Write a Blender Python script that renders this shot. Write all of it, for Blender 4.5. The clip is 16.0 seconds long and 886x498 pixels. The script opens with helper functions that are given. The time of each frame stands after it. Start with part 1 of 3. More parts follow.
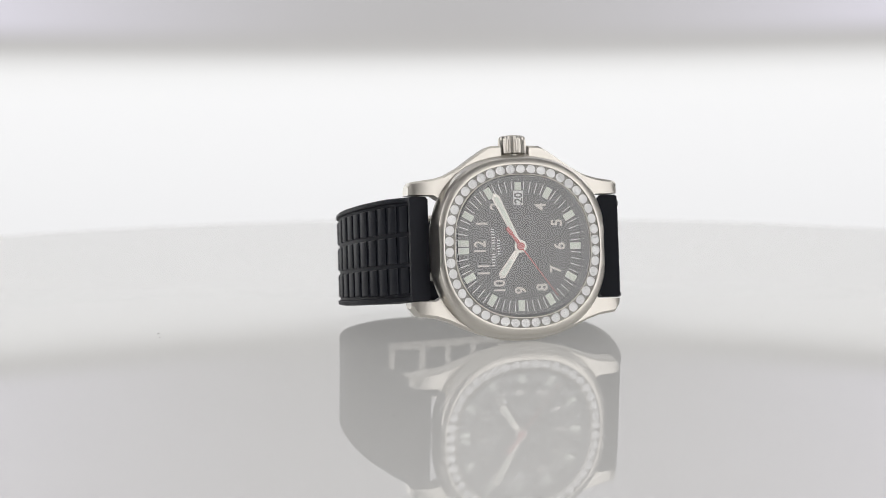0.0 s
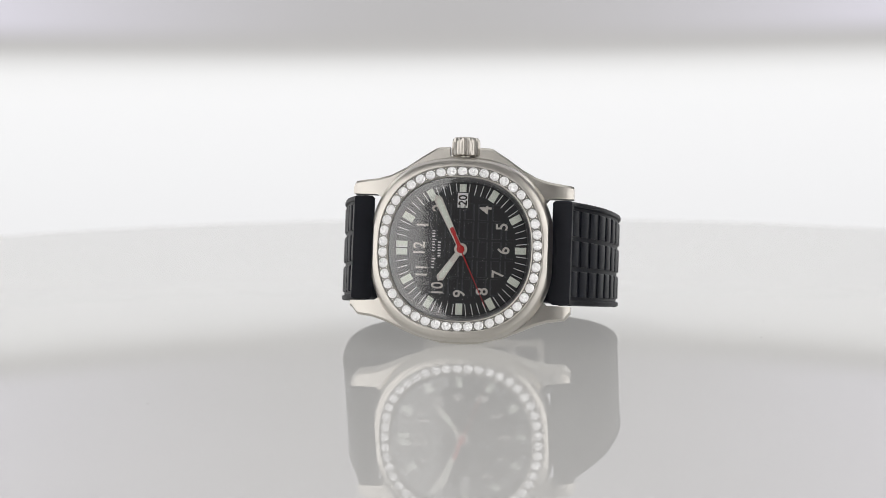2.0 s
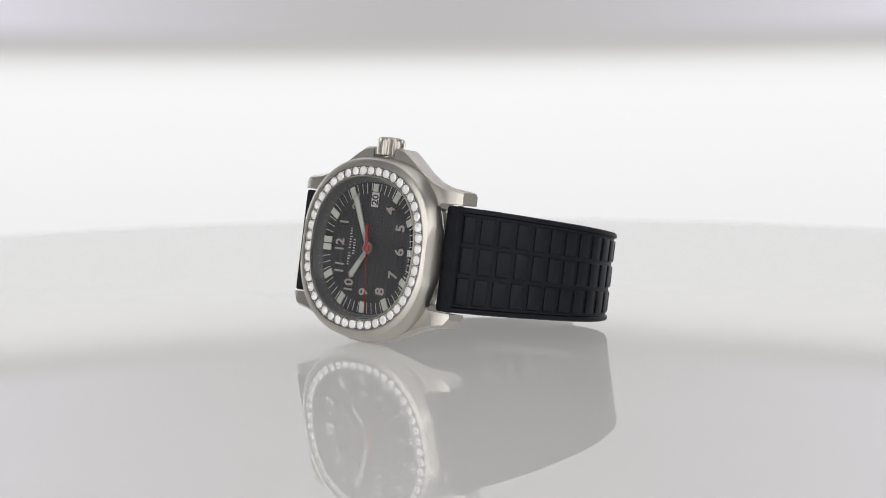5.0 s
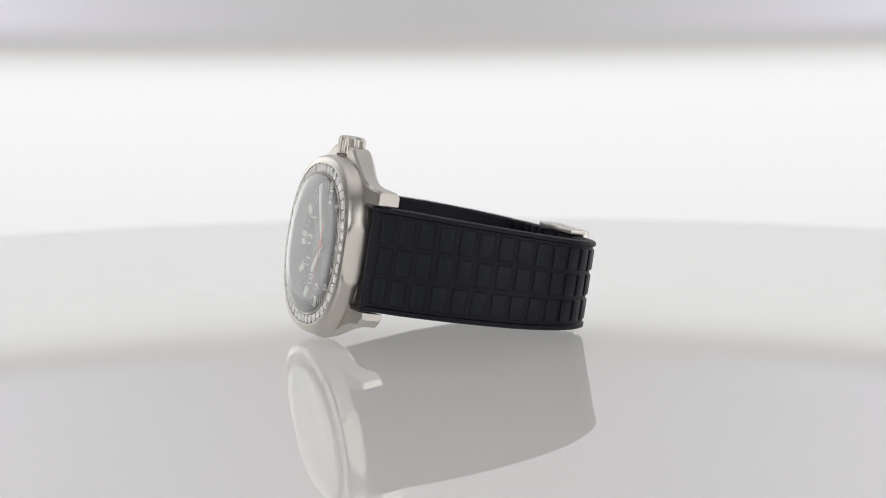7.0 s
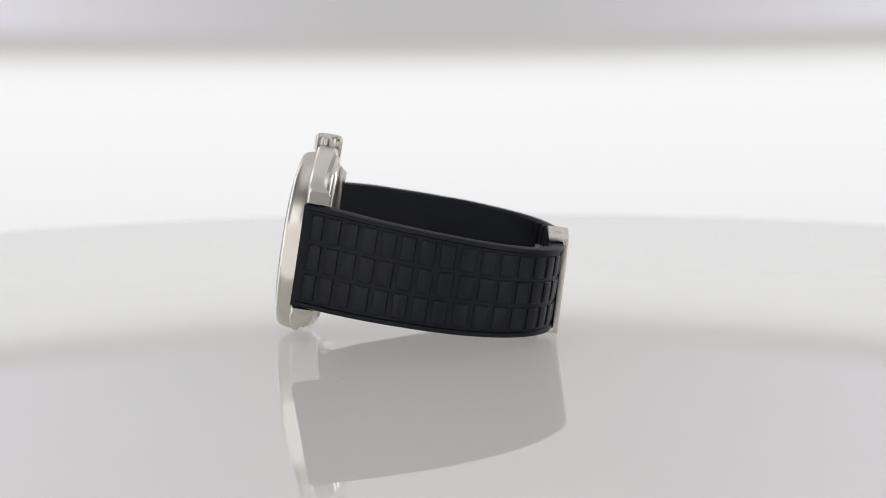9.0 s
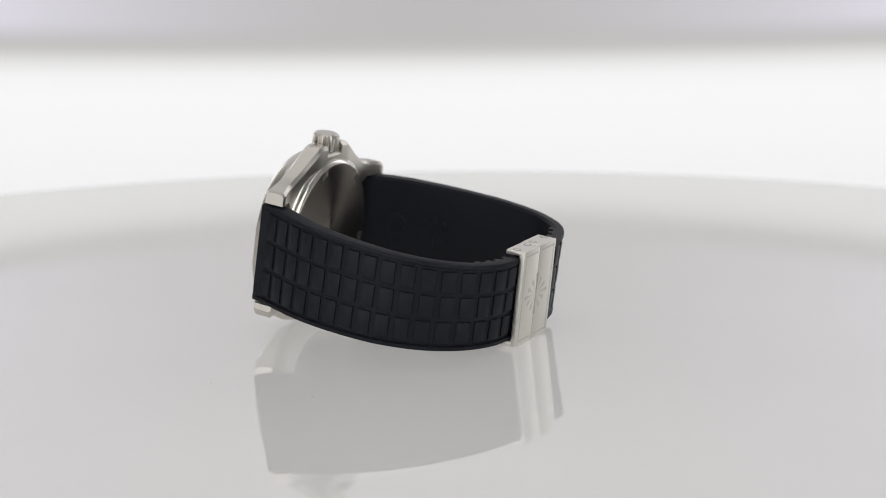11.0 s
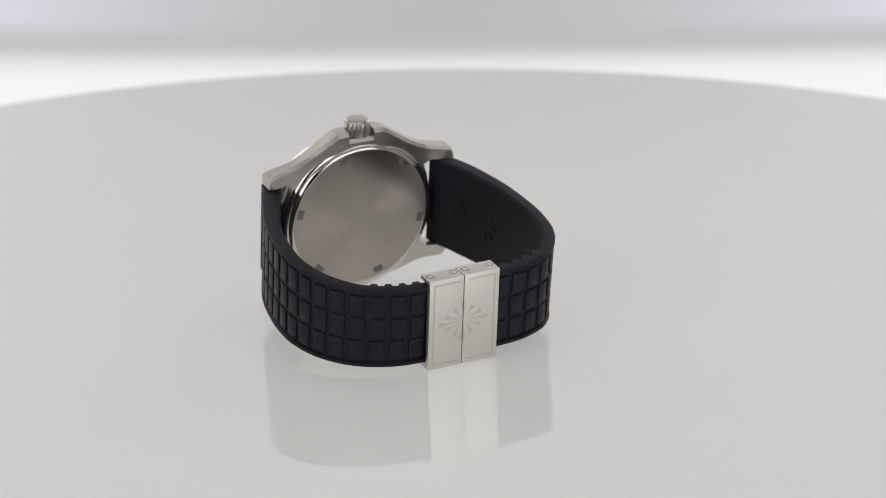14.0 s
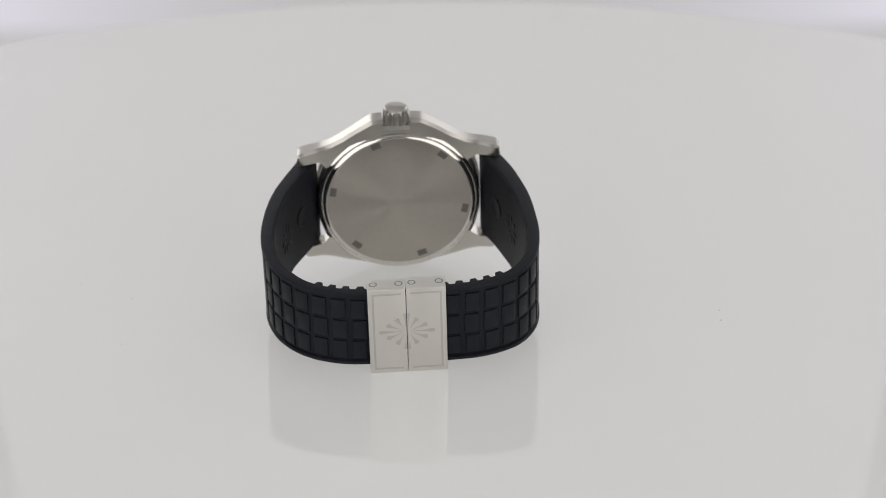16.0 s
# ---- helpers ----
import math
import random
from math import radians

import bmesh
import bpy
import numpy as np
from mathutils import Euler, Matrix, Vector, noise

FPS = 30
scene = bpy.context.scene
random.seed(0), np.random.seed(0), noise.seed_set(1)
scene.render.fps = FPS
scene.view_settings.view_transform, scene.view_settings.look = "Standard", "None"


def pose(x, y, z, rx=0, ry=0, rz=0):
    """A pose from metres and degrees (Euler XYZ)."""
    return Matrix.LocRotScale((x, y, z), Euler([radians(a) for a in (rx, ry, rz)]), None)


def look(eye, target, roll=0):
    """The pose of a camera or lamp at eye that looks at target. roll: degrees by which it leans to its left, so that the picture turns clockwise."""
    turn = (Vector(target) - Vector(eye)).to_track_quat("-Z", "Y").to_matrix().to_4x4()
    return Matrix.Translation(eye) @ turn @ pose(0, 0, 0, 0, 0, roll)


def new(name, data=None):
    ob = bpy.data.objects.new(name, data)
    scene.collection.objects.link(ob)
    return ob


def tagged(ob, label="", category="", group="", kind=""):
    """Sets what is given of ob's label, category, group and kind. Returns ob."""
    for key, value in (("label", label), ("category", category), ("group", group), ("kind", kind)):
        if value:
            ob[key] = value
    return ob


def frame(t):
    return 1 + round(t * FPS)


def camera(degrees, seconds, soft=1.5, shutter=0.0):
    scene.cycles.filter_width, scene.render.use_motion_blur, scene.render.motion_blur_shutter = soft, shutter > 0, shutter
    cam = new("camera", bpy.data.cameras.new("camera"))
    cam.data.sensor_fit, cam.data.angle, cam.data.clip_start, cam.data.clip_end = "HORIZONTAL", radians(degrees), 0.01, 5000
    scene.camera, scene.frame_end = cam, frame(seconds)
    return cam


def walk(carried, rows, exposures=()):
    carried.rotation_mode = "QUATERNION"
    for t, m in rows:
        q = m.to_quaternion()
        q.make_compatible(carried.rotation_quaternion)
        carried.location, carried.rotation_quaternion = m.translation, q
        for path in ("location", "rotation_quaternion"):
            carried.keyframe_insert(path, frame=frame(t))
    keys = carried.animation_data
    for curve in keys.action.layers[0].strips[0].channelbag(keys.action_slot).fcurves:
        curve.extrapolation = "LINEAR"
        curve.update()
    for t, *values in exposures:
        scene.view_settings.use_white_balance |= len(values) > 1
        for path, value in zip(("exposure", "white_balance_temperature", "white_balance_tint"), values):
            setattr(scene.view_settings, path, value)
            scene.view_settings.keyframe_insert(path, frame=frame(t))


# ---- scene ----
cam = camera(22.61, 16.0, soft=0.85)

# a real lens: sharp at the watch, softer towards the rim of the table and the backdrop
cam.data.dof.use_dof, cam.data.dof.focus_distance, cam.data.dof.aperture_fstop = True, 0.434, 23.0

# the camera and the glowing backdrop hang on one arm that swings up about a pivot over the turntable
PIVOT = Vector((0.0, 0.00253, 0.01559))
EYE = Vector((0.0, -0.45836, 0.06701))
AIM = Vector((0.000989, 0.993747, -0.11165))
LIFT = ((0, 0), (3, 0), (6, 0.0), (7.5, 0.1), (8.5, 0.28), (9.2, 0.5), (10, 1.5), (10.6, 2.8), (11.3, 4.68), (12, 6.7), (12.5, 8.05),
        (13, 9.33), (13.5, 10.62), (14, 12.05), (14.5, 13.43), (15, 14.82), (15.5, 16.16), (16, 17.5))


def arm(degrees):
    return Matrix.Translation(PIVOT) @ pose(0, 0, 0, -degrees) @ Matrix.Translation(-PIVOT)


walk(cam, [(t, arm(a) @ look(EYE, EYE + AIM, -0.477)) for t, a in LIFT])

# ---- light ----
world = bpy.data.worlds.new("studio_dark")
scene.world = world
world.use_nodes = True
world.node_tree.nodes["Background"].inputs[0].default_value = (0.9, 0.92, 1.0, 1)
world.node_tree.nodes["Background"].inputs[1].default_value = 0.02
scene.view_settings.exposure = 0.0
# the backdrop and table values are glow put into their materials
TOP_LIGHT, FRONT_LIGHT, REAR_LIGHT, BACKDROP_GLOW, TABLE_GLOW = 0.47, 1.24, 2.3, 0.89, 0.383


# ---- materials ----
def nodes_of(name):
    m = bpy.data.materials.new(name)
    m.use_nodes = True
    return m, m.node_tree.nodes, m.node_tree.links, m.node_tree.nodes["Principled BSDF"]


def plain(name, colour, rough=0.5, metal=0.0, grain=0.0, scale=800.0, stretch=(1, 1, 1), bump=0.0, coat=0.0, blotch=0.0, spec=0.5):
    """Principled surface with fine grain in its roughness and colour, and larger blotches."""
    m, n, l, b = nodes_of(name)
    b.inputs["Base Color"].default_value = (*colour, 1)
    b.inputs["Roughness"].default_value = rough
    b.inputs["Metallic"].default_value = metal
    b.inputs["Coat Weight"].default_value = coat
    b.inputs["Specular IOR Level"].default_value = spec
    co = n.new("ShaderNodeTexCoord")
    mp = n.new("ShaderNodeMapping")
    mp.inputs["Scale"].default_value = stretch
    l.new(co.outputs["Object"], mp.inputs[0])
    fine = n.new("ShaderNodeTexNoise")
    fine.inputs["Scale"].default_value = scale
    fine.inputs["Detail"].default_value = 4
    l.new(mp.outputs[0], fine.inputs["Vector"])
    if grain:
        mr = n.new("ShaderNodeMapRange")
        mr.inputs["To Min"].default_value = max(rough - grain, 0.02)
        mr.inputs["To Max"].default_value = rough + grain
        l.new(fine.outputs["Fac"], mr.inputs["Value"])
        l.new(mr.outputs[0], b.inputs["Roughness"])
    if blotch:
        big = n.new("ShaderNodeTexNoise")
        big.inputs["Scale"].default_value = scale / 12
        l.new(co.outputs["Object"], big.inputs["Vector"])
        mx = n.new("ShaderNodeMixRGB")
        mx.inputs[1].default_value = (*[c * (1 - blotch) for c in colour], 1)
        mx.inputs[2].default_value = (*[min(c * (1 + blotch), 1) for c in colour], 1)
        l.new(big.outputs["Fac"], mx.inputs[0])
        l.new(mx.outputs[0], b.inputs["Base Color"])
    if bump:
        bp = n.new("ShaderNodeBump")
        bp.inputs["Strength"].default_value = bump
        bp.inputs["Distance"].default_value = 0.0001
        l.new(fine.outputs["Fac"], bp.inputs["Height"])
        l.new(bp.outputs[0], b.inputs["Normal"])
    return m


def glowing(name, colour, strength, wall=0.75):
    m, n, l, b = nodes_of(name)
    b.inputs["Base Color"].default_value = (wall, wall, wall, 1)
    b.inputs["Roughness"].default_value = 0.9
    co = n.new("ShaderNodeTexCoord")
    nz = n.new("ShaderNodeTexNoise")
    nz.inputs["Scale"].default_value = 3.0
    l.new(co.outputs["Object"], nz.inputs["Vector"])
    mr = n.new("ShaderNodeMapRange")
    mr.inputs["To Min"].default_value = strength * 0.93
    mr.inputs["To Max"].default_value = strength * 1.07
    l.new(nz.outputs["Fac"], mr.inputs["Value"])
    b.inputs["Emission Color"].default_value = (*colour, 1)
    l.new(mr.outputs[0], b.inputs["Emission Strength"])
    return m


STEEL = plain("satin_steel", (0.58, 0.556, 0.512), 0.31, 1.0, 0.05, 700, (1, 1, 9), 0.025, blotch=0.03)
POLISH = plain("polished_steel", (0.70, 0.68, 0.635), 0.09, 1.0, 0.03, 500, blotch=0.02)
PLATE = plain("blasted_steel", (0.715, 0.695, 0.65), 0.42, 1.0, 0.05, 1500, (12, 1, 1), 0.03, blotch=0.03)
ETCH = plain("etched_steel", (0.585, 0.57, 0.535), 0.45, 1.0, 0.05, 2500, bump=0.2)
# darkened steel: recess shade painted in for notches and pin gaps; also spring bars
RECESS = plain("notch_shadowed_steel", (0.22, 0.215, 0.205), 0.5, 1.0, 0.08, 1500)
RUBBER = plain("black_rubber", (0.0026, 0.0039, 0.0085), 0.57, 0.0, 0.08, 1600, bump=0.25, blotch=0.12, spec=0.28)
PAD = plain("black_rubber_pad", (0.0030, 0.0045, 0.0096), 0.5, 0.0, 0.07, 1600, bump=0.2, blotch=0.12, spec=0.27)
DIAL = plain("black_dial_lacquer", (0.0042, 0.0047, 0.0068), 0.35, 0.0, 0.05, 1200, bump=0.1)
RELIEF = plain("dial_relief", (0.026, 0.027, 0.033), 0.33, 0.0, 0.05, 1200)
LUME = plain("pale_lume", (0.66, 0.70, 0.63), 0.7, 0.0, 0.05, 2500, bump=0.15, blotch=0.04)
GOLD = plain("white_gold_numeral", (0.52, 0.49, 0.46), 0.4, 0.25, 0.05, 1500)
PRINT = plain("white_print", (0.74, 0.74, 0.74), 0.6, blotch=0.03)
INK = plain("black_print", (0.012, 0.012, 0.012), 0.5)
RED = plain("red_enamel", (0.42, 0.012, 0.010), 0.3, coat=0.3, blotch=0.05)
REHAUT = plain("grey_flange", (0.16, 0.16, 0.165), 0.33, 0.7, 0.05, 1500)
GEM = plain("cut_diamond", (0.97, 0.97, 0.975), 0.06, 0.3)
CHANNEL = plain("gem_channel", (0.27, 0.265, 0.25), 0.4, 0.8, 0.06, 1500)
DUST = plain("dust_speck", (0.3, 0.29, 0.28), 0.9)


def crystal_glass():
    m, n, l, b = nodes_of("sapphire_crystal")
    n.remove(b)
    out = n["Material Output"]
    lw = n.new("ShaderNodeLayerWeight")
    lw.inputs["Blend"].default_value = 0.5
    pw = n.new("ShaderNodeMath")
    pw.operation = "POWER"
    l.new(lw.outputs["Facing"], pw.inputs[0])
    pw.inputs[1].default_value = 4
    fr = n.new("ShaderNodeMath")
    fr.operation = "MULTIPLY_ADD"
    l.new(pw.outputs[0], fr.inputs[0])
    fr.inputs[1].default_value, fr.inputs[2].default_value = 0.85, 0.15
    tr = n.new("ShaderNodeBsdfTransparent")
    gl = n.new("ShaderNodeBsdfGlossy")
    gl.inputs["Roughness"].default_value = 0.05
    mx = n.new("ShaderNodeMixShader")
    l.new(fr.outputs[0], mx.inputs[0])
    l.new(tr.outputs[0], mx.inputs[1])
    l.new(gl.outputs[0], mx.inputs[2])
    l.new(mx.outputs[0], out.inputs[0])
    return m


GLASS = crystal_glass()


def brushed_back():
    """Steel with circular brushing, which shows as soft spokes."""
    m, n, l, b = nodes_of("sunray_steel")
    b.inputs["Metallic"].default_value = 1
    b.inputs["Anisotropic"].default_value = 0.92
    tg = n.new("ShaderNodeTangent")
    tg.direction_type, tg.axis = "RADIAL", "Y"
    l.new(tg.outputs[0], b.inputs["Tangent"])
    co = n.new("ShaderNodeTexCoord")
    nz = n.new("ShaderNodeTexNoise")
    nz.inputs["Scale"].default_value = 700
    l.new(co.outputs["Object"], nz.inputs["Vector"])
    mr = n.new("ShaderNodeMapRange")
    mr.inputs["To Min"].default_value, mr.inputs["To Max"].default_value = 0.95, 1.05
    l.new(nz.outputs["Fac"], mr.inputs["Value"])
    mu = n.new("ShaderNodeMixRGB")
    mu.blend_type = "MULTIPLY"
    mu.inputs[0].default_value = 1
    mu.inputs[1].default_value = (0.465, 0.432, 0.385, 1)
    l.new(mr.outputs[0], mu.inputs[2])
    l.new(mu.outputs[0], b.inputs["Base Color"])
    b.inputs["Roughness"].default_value = 0.3
    return m


SUNRAY = brushed_back()


def acrylic():
    """White glossy acrylic of the turntable: greyed base plus an added even glow."""
    m, n, l, b = nodes_of("white_acrylic")
    b.inputs["Roughness"].default_value = 0.6
    b.inputs["Specular IOR Level"].default_value = 0.0
    b.inputs["Coat Weight"].default_value = 1.0  # polished top face
    b.inputs["Coat IOR"].default_value = 1.47
    b.inputs["Emission Color"].default_value = (1.0, 0.985, 0.96, 1)  # added glow in place of a lamp beneath, thins contact shadows
    b.inputs["Emission Strength"].default_value = TABLE_GLOW
    co = n.new("ShaderNodeTexCoord")
    nz = n.new("ShaderNodeTexNoise")
    nz.inputs["Scale"].default_value = 14
    nz.inputs["Detail"].default_value = 6
    l.new(co.outputs["Object"], nz.inputs["Vector"])
    mx = n.new("ShaderNodeMixRGB")
    mx.inputs[1].default_value = (0.30, 0.298, 0.294, 1)
    mx.inputs[2].default_value = (0.33, 0.328, 0.323, 1)
    l.new(nz.outputs["Fac"], mx.inputs[0])
    l.new(mx.outputs[0], b.inputs["Base Color"])
    mr = n.new("ShaderNodeMapRange")
    mr.inputs["To Min"].default_value, mr.inputs["To Max"].default_value = 0.002, 0.006
    l.new(nz.outputs["Fac"], mr.inputs["Value"])
    l.new(mr.outputs[0], b.inputs["Coat Roughness"])
    return m


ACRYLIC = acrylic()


def backdrop_sheet():
    """Sheet with its lighting painted as glow: bright below, a soft dark fold line, dimmer lavender-grey above."""
    m, n, l, b = nodes_of("backdrop_painted_glow")
    b.inputs["Base Color"].default_value = (0.1, 0.1, 0.1, 1)
    b.inputs["Roughness"].default_value = 1.0
    b.inputs["Specular IOR Level"].default_value = 0.0
    co = n.new("ShaderNodeTexCoord")
    sp = n.new("ShaderNodeSeparateXYZ")
    l.new(co.outputs["Object"], sp.inputs[0])
    # the painted fold line sags a little in the middle
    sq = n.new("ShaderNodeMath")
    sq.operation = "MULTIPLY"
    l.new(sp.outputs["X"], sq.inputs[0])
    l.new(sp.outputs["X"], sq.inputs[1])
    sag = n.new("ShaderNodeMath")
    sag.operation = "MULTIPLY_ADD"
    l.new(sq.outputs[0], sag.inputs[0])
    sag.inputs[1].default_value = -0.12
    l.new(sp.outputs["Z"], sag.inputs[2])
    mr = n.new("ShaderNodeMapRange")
    mr.inputs["From Min"].default_value, mr.inputs["From Max"].default_value = PAINTED_FOLD - 0.0625, PAINTED_FOLD + 0.094
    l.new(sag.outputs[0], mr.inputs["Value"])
    # the bright band and the fold's shade are painted by this ramp
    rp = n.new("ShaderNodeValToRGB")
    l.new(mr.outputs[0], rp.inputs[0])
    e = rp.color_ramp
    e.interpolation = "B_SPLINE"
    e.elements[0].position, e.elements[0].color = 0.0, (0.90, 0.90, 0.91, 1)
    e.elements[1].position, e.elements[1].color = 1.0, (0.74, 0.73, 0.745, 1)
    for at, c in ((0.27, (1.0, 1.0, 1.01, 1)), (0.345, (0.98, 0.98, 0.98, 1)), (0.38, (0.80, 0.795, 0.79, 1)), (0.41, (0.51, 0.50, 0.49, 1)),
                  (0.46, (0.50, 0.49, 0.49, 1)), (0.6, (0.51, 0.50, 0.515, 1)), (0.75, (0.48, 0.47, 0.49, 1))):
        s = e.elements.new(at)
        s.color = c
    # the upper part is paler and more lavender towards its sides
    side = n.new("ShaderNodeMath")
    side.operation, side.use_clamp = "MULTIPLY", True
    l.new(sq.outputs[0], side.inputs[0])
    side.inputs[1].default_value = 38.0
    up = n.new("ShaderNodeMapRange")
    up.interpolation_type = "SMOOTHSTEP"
    up.inputs["From Min"].default_value, up.inputs["From Max"].default_value = PAINTED_FOLD + 0.001, PAINTED_FOLD + 0.011
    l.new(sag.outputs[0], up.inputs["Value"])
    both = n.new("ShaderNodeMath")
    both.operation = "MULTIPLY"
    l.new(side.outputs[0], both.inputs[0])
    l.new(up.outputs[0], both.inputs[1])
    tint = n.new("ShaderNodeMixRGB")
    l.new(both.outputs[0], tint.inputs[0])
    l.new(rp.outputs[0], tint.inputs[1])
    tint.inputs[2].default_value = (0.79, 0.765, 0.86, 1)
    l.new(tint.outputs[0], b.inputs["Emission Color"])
    b.inputs["Emission Strength"].default_value = BACKDROP_GLOW
    return m


PAINTED_FOLD = 0.0490
GLOWSHEET = backdrop_sheet()
TENT = plain("tent_fabric", (0.72, 0.72, 0.73), 0.9, grain=0.05, scale=60, blotch=0.03)
FELT = plain("black_felt", (0.012, 0.012, 0.013), 0.95, grain=0.03, scale=300, blotch=0.15)
TOPGLOW = glowing("top_softbox_cloth", (1, 0.985, 0.965), TOP_LIGHT)
FRONTGLOW = glowing("front_softbox_cloth", (1, 0.975, 0.96), FRONT_LIGHT)


def rear_cloth():
    """Softbox cloth whose glow fades with the azimuth away from its lamp, which stands beside the backdrop."""
    m, n, l, b = nodes_of("rear_softbox_cloth")
    b.inputs["Base Color"].default_value = (0.5, 0.5, 0.5, 1)
    co = n.new("ShaderNodeTexCoord")
    sp = n.new("ShaderNodeSeparateXYZ")
    l.new(co.outputs["Object"], sp.inputs[0])
    ab = n.new("ShaderNodeMath")
    ab.operation = "ABSOLUTE"
    l.new(sp.outputs["X"], ab.inputs[0])
    at = n.new("ShaderNodeMath")
    at.operation = "ARCTAN2"
    l.new(ab.outputs[0], at.inputs[0])
    l.new(sp.outputs["Y"], at.inputs[1])
    mr = n.new("ShaderNodeMapRange")
    mr.interpolation_type = "SMOOTHSTEP"
    mr.inputs["From Min"].default_value, mr.inputs["From Max"].default_value = radians(58), radians(29)
    mr.inputs["To Min"].default_value, mr.inputs["To Max"].default_value = 0.12, REAR_LIGHT
    l.new(at.outputs[0], mr.inputs["Value"])
    b.inputs["Emission Color"].default_value = (1, 0.995, 0.985, 1)
    l.new(mr.outputs[0], b.inputs["Emission Strength"])
    return m


REARGLOW = rear_cloth()
CASING = plain("grey_casing", (0.1, 0.1, 0.1), 0.6, blotch=0.1)


# ---- mesh helpers; watch parts are drawn in millimetres ----
MM = 0.001


def part(name, bm, material, parent=None, label="", smooth=35, scale=1.0):
    for v in bm.verts:
        v.co *= scale
    bmesh.ops.recalc_face_normals(bm, faces=bm.faces)
    me = bpy.data.meshes.new(name)
    bm.to_mesh(me)
    bm.free()
    me.materials.append(material)
    if smooth:
        me.shade_smooth()
        me.set_sharp_from_angle(angle=radians(smooth))
    ob = new(name, me)
    ob.parent = parent
    return tagged(ob, label)


def mm_part(name, bm, material, parent, label="", smooth=35):
    return part(name, bm, material, parent, label, smooth, MM)


def loft(bm, rings, closed=True, cap=True, loop=False):
    """Joins rings of equally many points by quads."""
    rows = [[bm.verts.new(p) for p in r] for r in rings]
    count = len(rows[0])
    pairs = list(zip(rows, rows[1:])) + ([(rows[-1], rows[0])] if loop else [])
    for a, b in pairs:
        for i in range(count if closed else count - 1):
            j = (i + 1) % count
            bm.faces.new((a[i], a[j], b[j], b[i]))
    if cap and not loop:
        bm.faces.new(rows[0][::-1])
        bm.faces.new(rows[-1])
    return bm


def cushion(r, n, y, count=144, cx=0.0, cz=0.0):
    """A rounded-square outline in the plane of the dial."""
    pts = []
    for i in range(count):
        a = 2 * math.pi * i / count
        c, s = math.cos(a), math.sin(a)
        k = r / (abs(c) ** n + abs(s) ** n) ** (1 / n)
        pts.append((cx + k * c, y, cz + k * s))
    return pts


def box(bm, lo, hi, bevel=0.0, m=None):
    made = bmesh.ops.create_cube(bm, size=1)["verts"]
    for v in made:
        v.co = Vector([(a + b) / 2 + c * (b - a) for a, b, c in zip(lo, hi, v.co)])
    if bevel:
        bmesh.ops.bevel(bm, geom=list({e for v in made for e in v.link_edges}), offset=bevel, segments=2, affect="EDGES", profile=0.6)
    if m is not None:
        for v in (bm.verts if bevel else made):
            v.co = m @ v.co
    return bm


def slab(bm, outline, y0, y1):
    """A flat plate: outline of (x, z) pairs, from depth y0 to y1."""
    loft(bm, [[(x, y0, z) for x, z in outline], [(x, y1, z) for x, z in outline]])
    return bm


# ---- the turntable ----
def build_turntable():
    bm = bmesh.new()
    R, rows = 0.2252, []
    for r, z in ((R - 0.02, -0.0062), (R - 0.0012, -0.006), (R, -0.005), (R, -0.0030), (R - 0.0004, -0.0019), (R - 0.0012, -0.0009), (R - 0.0022, -0.0003), (R - 0.0034, -0.00004), (R - 0.0042, 0.0), (R - 0.008, 0.0), (0.12, 0.0)):
        rows.append([(r * math.cos(2 * math.pi * i / 160), r * math.sin(2 * math.pi * i / 160), z) for i in range(160)])
    loft(bm, rows)
    base = tagged(new("turntable"), "round glossy white acrylic turntable with dust specks", "turntable")
    part("disc", bm, ACRYLIC, base, "glossy white translucent acrylic disc, light from beneath added as an even glow", 30)
    bm = bmesh.new()
    rows = [[(r * math.cos(2 * math.pi * i / 64), r * math.sin(2 * math.pi * i / 64), z) for i in range(64)]
            for r, z in ((0.07, -0.125), (0.072, -0.122), (0.072, -0.09), (0.05, -0.085), (0.05, -0.02), (0.11, -0.0145), (0.11, -0.0063))]
    loft(bm, rows)
    part("pedestal", bm, CASING, base, "grey motor pedestal under the disc")
    return base


def build_dust(table):
    for x, y, r in DUST_AT:
        bm = bmesh.new()
        bmesh.ops.create_icosphere(bm, subdivisions=1, radius=r)
        for v in bm.verts:
            v.co = Vector((v.co.x * 1.5, v.co.y, max(v.co.z, -0.3 * r) * 0.7)) + Vector((x, y, 0.2 * r))
        part("dust_speck", bm, DUST, table)


# ---- the studio round the table ----
def panel(bm, radius, a0, a1, z0, z1, thick, steps=16):
    """A curved upright panel round the table between two azimuths, in degrees."""
    rows = []
    for i in range(steps + 1):
        a = radians(a0 + (a1 - a0) * i / steps)
        c, s = math.cos(a), math.sin(a)
        rows.append([(radius * c, radius * s, z0), ((radius + thick) * c, (radius + thick) * s, z0),
                     ((radius + thick) * c, (radius + thick) * s, z1), (radius * c, radius * s, z1)])
    return loft(bm, rows)


